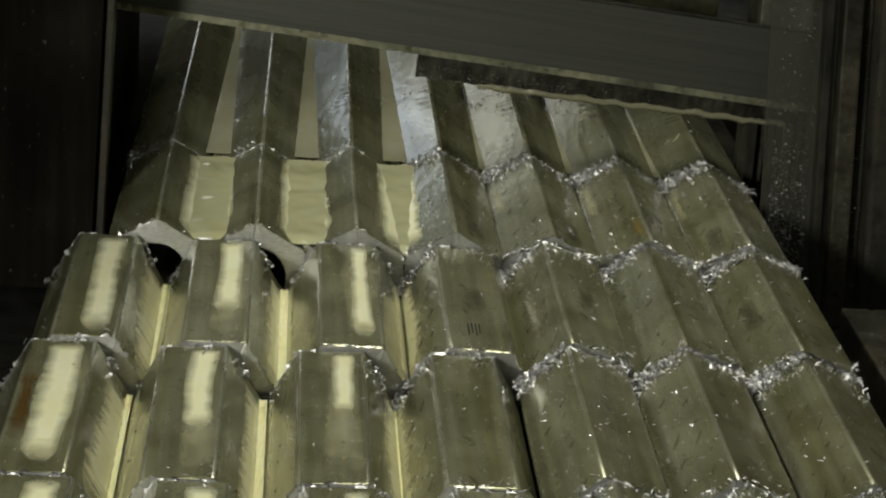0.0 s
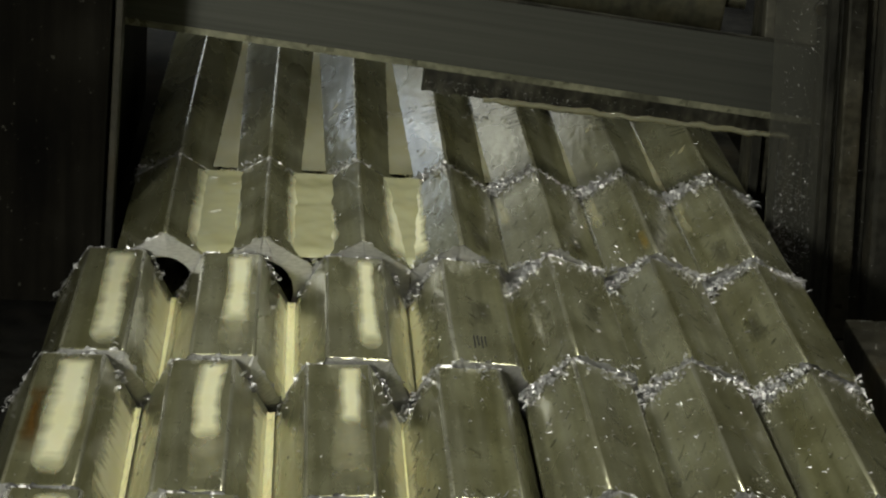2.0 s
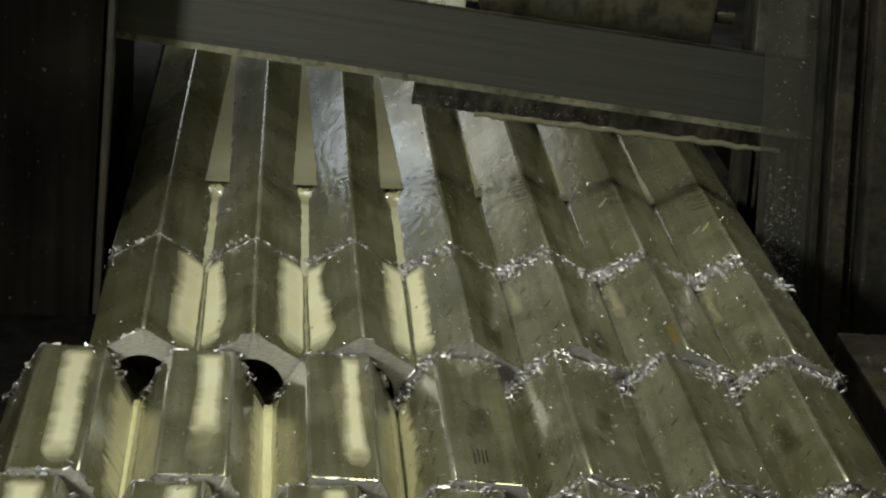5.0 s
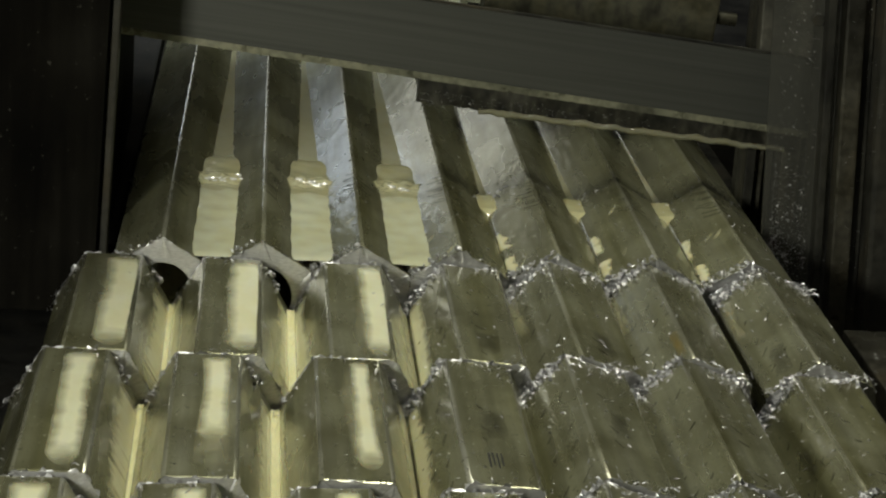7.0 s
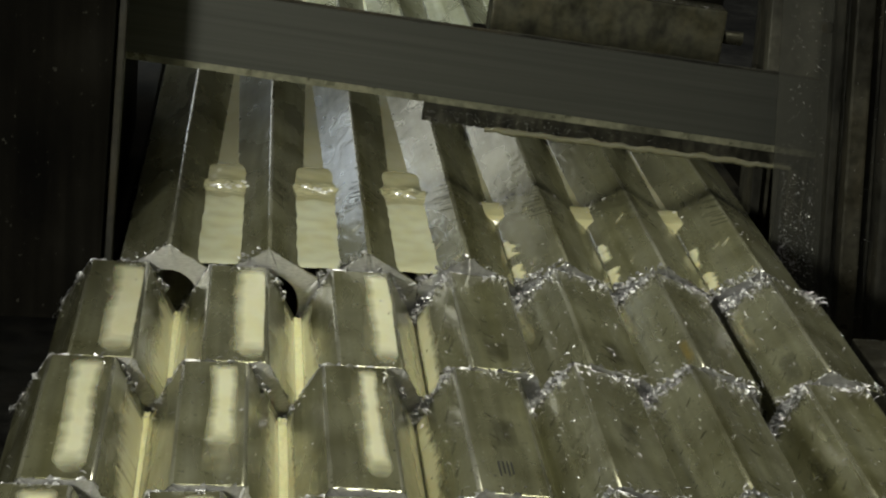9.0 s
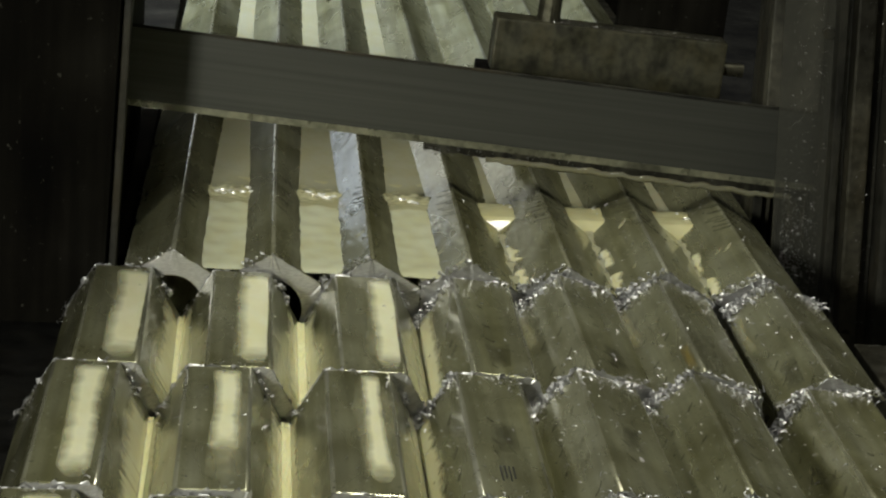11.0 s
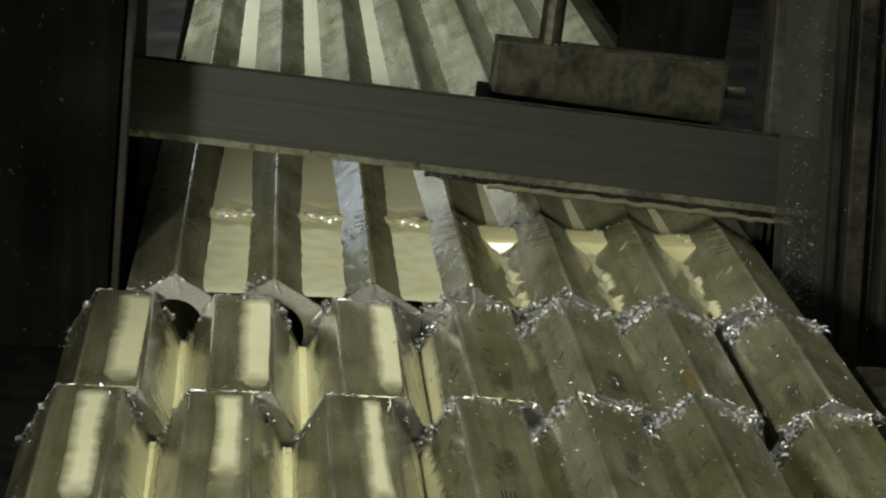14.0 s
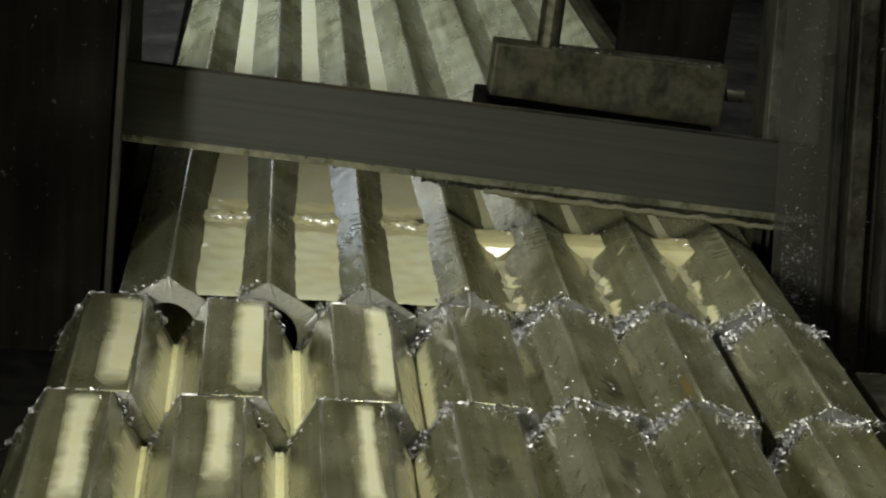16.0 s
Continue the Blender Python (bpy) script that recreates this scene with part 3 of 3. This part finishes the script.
REST_X = ((-0.1738, -0.1148, -0.0545, 0.0025, 0.0502, 0.0985, 0.1556), (-0.1735, -0.1150, -0.0545, 0.0025, 0.0512, 0.1010, 0.1528),
          (-0.1810, -0.1225, -0.0625, -0.0050, 0.0480, 0.0990, 0.1520), (-0.1780, -0.1180, -0.0590, -0.0010, 0.0505, 0.1015, 0.1530))
EXTRA = (0, 0, 0, 0, 1, 0, 20)
SLIP = (0, 0, 0, 0, 0, 0, 0.009)       # metres that a slice slides off to its right as it settles
SINK = (0.0012, 0.0012, 0.0026, 0.0034)


def slice_piece(c, row):
    s = new("bar_slice", mesh_of("bar_slice", hex_tube(KERF / 2, LEN - KERF / 2, 4, row * 10 + c), ALU, SAWN, RIDGE))
    state = "smeared with milky coolant" if c < 4 else "dotted with swarf"
    tagged(s, "sawn-off hexagonal aluminium slice " + state, "metal slice", "slices before the saw")
    y0, y1 = KERF / 2, LEN - KERF / 2
    seed = row * 31 + c
    if c < 3:
        part("coolant_film", film(60, ((-0.36, -0.22, -0.05) if row else (-0.26, -0.18, 0.0))[c] - (0.12 if row == 2 and c == 0 else 0), (0.80, 0.78, 0.74)[c] if row else 0.96, y0 + ((0.004, 0.004, 0.004), (0.006, 0.040, 0.012), (0.010, 0.052, 0.075), (0.01, 0.02, 0.05))[row][c], y1 - 0.004, seed, 0.14, 0.14 if row else 0.04), MILK_FILM, s, "patch of milky coolant")
        part("thin_film", film(60, -0.30, 0.98, y0 + 0.004, y1 - 0.008, seed + 3, 0.25, 0.2, 0.0004), MILK_THIN, s, "thin smear of coolant")
        part("thin_film", film(0, (-0.35, 0.0, 0.1)[c], 0.97, y0 + 0.006, y1 - 0.010, seed + 5, 0.35, 0.04, 0.0005), MILK_FEATHER, s, "thin smear of coolant")
        near, far = ((0.0004, 0.0009), (0.0004, 0.0009), (0.0008, 0.0009), (0.001, 0.001))[row]
        part("coolant_bead", groove_bead(y0 + 0.003, y1 - 0.004, seed + 9, REST_X[row][c + 1] - REST_X[row][c] - 2 * S, near * (1.0, 1.0, 0.7)[c], far * (1.0, 0.62, 0.55)[c]), MILK_YELLOW, s, "yellowish coolant in the notch")
    if 0 < c < 4:
        part("thin_film", film(120, -0.10 - 0.30 * (row > 0), -0.97, y0 + 0.008, y1 - 0.006, seed + 13, 0.3, 0.04, 0.0005), MILK_FEATHER if row else MILK_FILM, s, "thin smear of coolant")
    if row == 0 and c > 3:
        part("thin_film", film(120, -0.96, -0.45, y0 + 0.07, y1 - 0.012, seed + 17, 0.02, 0.3, 0.0004), MILK_THIN, s, "thin smear of coolant")
    if row == 0 and c == 5:
        part("stain", film(120, 0.45, 0.92, y0 + 0.008, y0 + 0.045, 31, 0.15, 0.2, 0.0004), AMBER, s, "small amber oil stain")
    if row in (0, 1) and c in (3, 4, 6):
        part("smudge", film(60 if c < 6 else 120, -0.5, 0.6, y0 + 0.01 + 0.04 * row, y0 + 0.05 + 0.04 * row, seed + 41, 0.3, 0.3, 0.0003), SMUDGE, s, "dark oily smudge")
    if row == 1 and c == 3:
        for k in range(4):
            part("print_mark", film(60, -0.32 + 0.12 * k, -0.25 + 0.12 * k, y0 + 0.018 + 0.003 * (k % 2), y0 + 0.036, k, 0.01, 0.01, 0.0005), INK, s, "faded dark print mark")
    if row == 2 and c == 0:
        part("stain", film(60, -0.95, -0.35, y0 + 0.03, y0 + 0.115, 77, 0.2, 0.25, 0.0004), RUST, s, "brown rusty stain")
    part("wet_swarf", crumbs(y1, (24, 24, 34, 100, 150, 150, 150)[c], c < 3, seed + 400), CHIP, s, "lumps of wet bright chips")["kind"] = "stuff"
    if c > 2:
        for k, (angle, v) in enumerate(((120, -0.45), (120, 0.25), (60, -0.35))):
            part("scuff", comb(angle, v, v + 0.34, y0 + 0.012, y1 - 0.02, 4, seed + 800 + 40 * k), SMUDGE, s, "short dark scuffs")["kind"] = "stuff"
    part("dew", droplets(y0, y1, (14, 14, 16, 22, 26, 26, 26)[c], seed + 500), DROP, s, "small glinting drops")["kind"] = "stuff"
    part("swarf", swarf(y0, y1, (14, 16, 20, 60, 100, 110, 120)[c], (60, 60, 70, 230, 470, 470, 500)[c], seed + 200), CHIP, s)["kind"] = "stuff"
    return s


def lying(c, row, y, k, slid=0.0, more=0.0):
    """The pose of a slice with its front end at y; k: how far it has rolled over to its left and settled, 0 to 1;
    slid: metres that it has slid to its left; more: degrees of further roll."""
    roll = ROLL[row][c] * k + more
    x = (c - 3) * W + (REST_X[row][c] - (c - 3) * W) * k - slid
    drop = S - S * math.cos(math.radians(roll)) + SINK[row] * k
    return pose(x, y, Z0 - drop, 0, -roll, 0)


slices = []
for row in range(4):
    for c in range(7):
        slices.append((row, c, slice_piece(c, row)))

# coolant standing in the grooves between the bars
pools = []
for c in range(6):
    y0, y1 = (-0.1482, 0.088) if c < 3 else (-0.136, 0.010)
    bm = bmesh.new()
    rows = []
    n = 240
    for i in range(n + 1):
        y = y0 + (y1 - y0) * i / n
        splash = math.exp(-((y - 0.004) / 0.011) ** 2)
        edge = 0.0009 * max(0, (y0 + 0.008 - y) / 0.008) ** 2 + 0.008 * max(0, (y - y1 + 0.05) / 0.05) ** 2
        if c > 2:   # on the dry side it stands at the cut alone and trickles on in a thin thread
            ebb = min(1.0, max(0.0, (-0.020 - y) / 0.014))
            splash *= 0.12
            edge = 0.0050 * ebb * ebb * (3 - 2 * ebb) + 0.0024 * ebb * noise.noise((c * 5, y * 75, 1)) + 0.006 * max(0, (y - y1 + 0.003) / 0.003)
        row = []
        for k in range(-8, 9):
            z = 0.0004 * noise.noise((k * 0.25 + c, y * 70, 0)) + splash * (0.0008 + 0.0028 * noise.noise((k * 0.55 + c * 3, y * 330, 5)))
            row.append(bm.verts.new((0.016 * k / 8, y, z - edge)))
        rows.append(row)
    for p, q in zip(rows, rows[1:]):
        for k in range(16):
            f = bm.faces.new((p[k], p[k + 1], q[k + 1], q[k]))
            f.smooth = True
            # left pools duller from the cut back, right ones duller in front of it
            band_y = p[k].co.y + 0.007 * noise.noise((k * 0.2 + c * 2, p[k].co.y * 40, 9))
            f.material_index = 1 if (c > 2 and band_y < -0.033) or (c < 3 and band_y > -0.020) else 0
    drops = random.Random(90 + c)
    for _ in range((20, 20, 7, 2, 1, 2)[c]):
        x, y, rad = drops.gauss(0.001, 0.0045) if c < 3 else drops.uniform(0.003, 0.009), drops.gauss(0.003, 0.0035), drops.uniform(0.0004, 0.0017)
        m = Matrix.Translation((x, y, 0.0004)) @ Matrix.Diagonal((drops.uniform(1, 2.2), 1, 0.8, 1))
        for f in {f for v in bmesh.ops.create_uvsphere(bm, u_segments=10, v_segments=6, radius=rad, matrix=m)["verts"] for f in v.link_faces}:
            f.smooth = True
            f.material_index = 2
    pool = new("coolant_pool", mesh_of("coolant_pool", bm, MILK if c < 3 else MILK_SIDE, MILK_DULLER if c < 3 else MILK_RUN, GLINT))
    pools.append(tagged(pool, "milky coolant standing in the groove between bars", "coolant", kind="stuff"))

# coolant left standing between the first slices, which drains as they are pushed on
slice_pools = []
for c in range(3):
    bm = bmesh.new()
    rows = []
    for i in range(91):
        u = i / 90
        y = -LEN + 0.002 + (LEN - 0.006) * u
        z = -0.0025 * max(0, 1 - u / 0.06) ** 2 + 0.0008 * max(0, (u - 0.94) / 0.06) - (0.0, 0.0, 0.0045)[c] * (1 - u) + 0.0006 * noise.noise((c, y * 45, 3))
        rows.append([bm.verts.new((0.016 * k / 8, y, z + 0.0004 * noise.noise((k * 0.3 + c, y * 90, 0)))) for k in range(-8, 9)])
    for p, q in zip(rows, rows[1:]):
        for k in range(16):
            bm.faces.new((p[k], p[k + 1], q[k + 1], q[k])).smooth = True
    pool = new("coolant_pool", mesh_of("coolant_pool", bm, MILK_POOL))
    slice_pools.append(tagged(pool, "greenish milky coolant draining from between slices", "coolant", kind="stuff"))

# pale coolant that gathers in the dry-side grooves once the bars have been pushed on
smears = []
for c in range(3, 7):
    for k, (v, y0, y1) in enumerate(((-0.42, 0.004, 0.036), (-0.58, 0.046, 0.082))):
        m = new("coolant_smear", mesh_of("coolant_smear", film(120, v, -0.97, y0, y1, 700 + c + 20 * k, 0.4, 0.04), MILK_FEATHER))
        smears.append((c, tagged(m, "pale streaky coolant caught in the groove", "coolant", kind="stuff")))

# thin runnels of coolant further back
runnels = []
for c in range(6):
    bm = bmesh.new()
    rows = [[bm.verts.new((0.0125 * k / 2 * (1 + 0.25 * noise.noise((c, i * 0.3, 2))), 0.012 + 0.95 * i / 80, 0.0002 * noise.noise((k + c, i * 0.9, 0)) - 0.0026 * min(1, i / 26))) for k in range(-2, 3)] for i in range(81)]
    for p, q in zip(rows, rows[1:]):
        for k in range(4):
            bm.faces.new((p[k], p[k + 1], q[k + 1], q[k])).smooth = True
    runnel = new("coolant_runnel", mesh_of("coolant_runnel", bm, MILK_RUN))
    runnels.append(tagged(runnel, "thin yellowish coolant running in the groove", "coolant", kind="stuff"))


def motions():
    """The feed of the bars and slices, the fall of the blade with its clamp, the rising coolant."""
    FEED = [(0, 0), (4.05, 0), (4.15, -0.006), (4.5, -0.0590), (5.0, -0.1300), (5.2, -0.1560)]
    for c, bar in enumerate(bars):
        x = (c - 3) * W
        walk(bar, [(t, pose(x, 0.0008 + d, Z0, 0, 0, FAN[c])) for t, d in FEED] + [(5.4, pose(x, -LEN + 0.0008, Z0, 0, 0, FAN[c])), (16, pose(x, -LEN + 0.0008, Z0, 0, 0, FAN[c]))])
    for row, c, s in slices:
        y = -LEN * (row + 1)
        was = 0 if row == 0 else 1
        gap = 0.0015 * row
        slide = 0.0 if row == 0 else 0.008
        rows = [(t, lying(c, row, y + d - gap, was, -slide * d / LEN)) for t, d in FEED]
        rows += [(5.4, lying(c, row, y - LEN - gap, was, slide))]
        if row == 0:
            rows += [(5.8, lying(c, row, y - LEN - 0.0007, 0.5)), (6.2, lying(c, row, y - LEN - 0.0015, 1))]
        elif row == 1 and c > 3:
            rows += [(5.8, lying(c, row, y - LEN - gap, 1, slide - SLIP[c] / 2, EXTRA[c] / 2)), (6.2, lying(c, row, y - LEN - gap, 1, slide - SLIP[c], EXTRA[c]))]
        rows += [(16, rows[-1][1])]
        walk(s, rows)

    def between(k):
        return pose(0, 0, 0.0527 - 0.0284 * k, 0, 5.9 - 1.45 * k, 0)

    FALL = [(0, 0), (8.5, 0), (8.7, 0.06), (9.0, 0.31), (9.2, 0.50), (9.6, 0.80), (10.2, 0.97), (10.8, 1.0), (11.5, 1.02), (12.7, 1.055), (14.0, 1.11), (16, 1.17)]
    walk(blade, [(t, between(k)) for t, k in FALL])
    walk(hold_down, [(t, pose(0.0330, 0.15, 0.0680 + 0.0276 * (1 - min(k, 1)), 0, 3.5 + 1.45 * (1 - min(k, 1)), 0)) for t, k in FALL])
    walk(guard, [(t, pose(-0.0165, 0.004, 0.0385 - 0.020 * k, 0, 4.55, 0)) for t, k in FALL])
    for c, r in enumerate(runnels):
        x, z, more = (c - 2.5) * W, Z0 + S / 2 + (0.0040 if c < 3 else 0.0012), 0.0026 if c < 3 else 0.0008
        walk(r, [(0, pose(x, 0, z)), (8.8, pose(x, 0, z)), (11.2, pose(x, 0, z + more)), (16, pose(x, 0, z + more))])
    for c, m in smears:
        x, y = (c - 3) * W, -LEN + 0.0008
        walk(m, [(0, pose(x, y, Z0 - 0.006)), (5.4, pose(x, y, Z0 - 0.006)), (7.2, pose(x, y, Z0)), (16, pose(x, y, Z0))])
    for c, p in enumerate(slice_pools):
        x, level = (c - 2.5) * W, Z0 + S / 2 + (0.0058, 0.0060, 0.0056)[c]
        rows = [(t, pose(x, d, level - 0.0058 * min(1.0, max(0.0, (t - 4.2) / 0.7)))) for t, d in FEED]
        walk(p, rows + [(5.4, pose(x, -LEN, level - 0.012)), (5.8, pose(x, -LEN, level - 0.035)), (16, pose(x, -LEN, level - 0.035))])
    for c, p in enumerate(pools):
        x = (c - 2.5) * W
        lo = Z0 + S / 2 + (0.0012 if c < 3 else -0.006)
        hi = Z0 + S / 2 + (0.0062 if c < 3 else 0.0056)
        mid = hi if c < 3 else Z0 + S / 2 + 0.0030
        walk(p, [(0, pose(x, 0, lo)), (5.2, pose(x, 0, lo)), (7.2, pose(x, 0, mid)), (8.8, pose(x, 0, mid)), (11.0, pose(x, 0, hi)), (16, pose(x, 0, hi + 0.0004))])


motions()
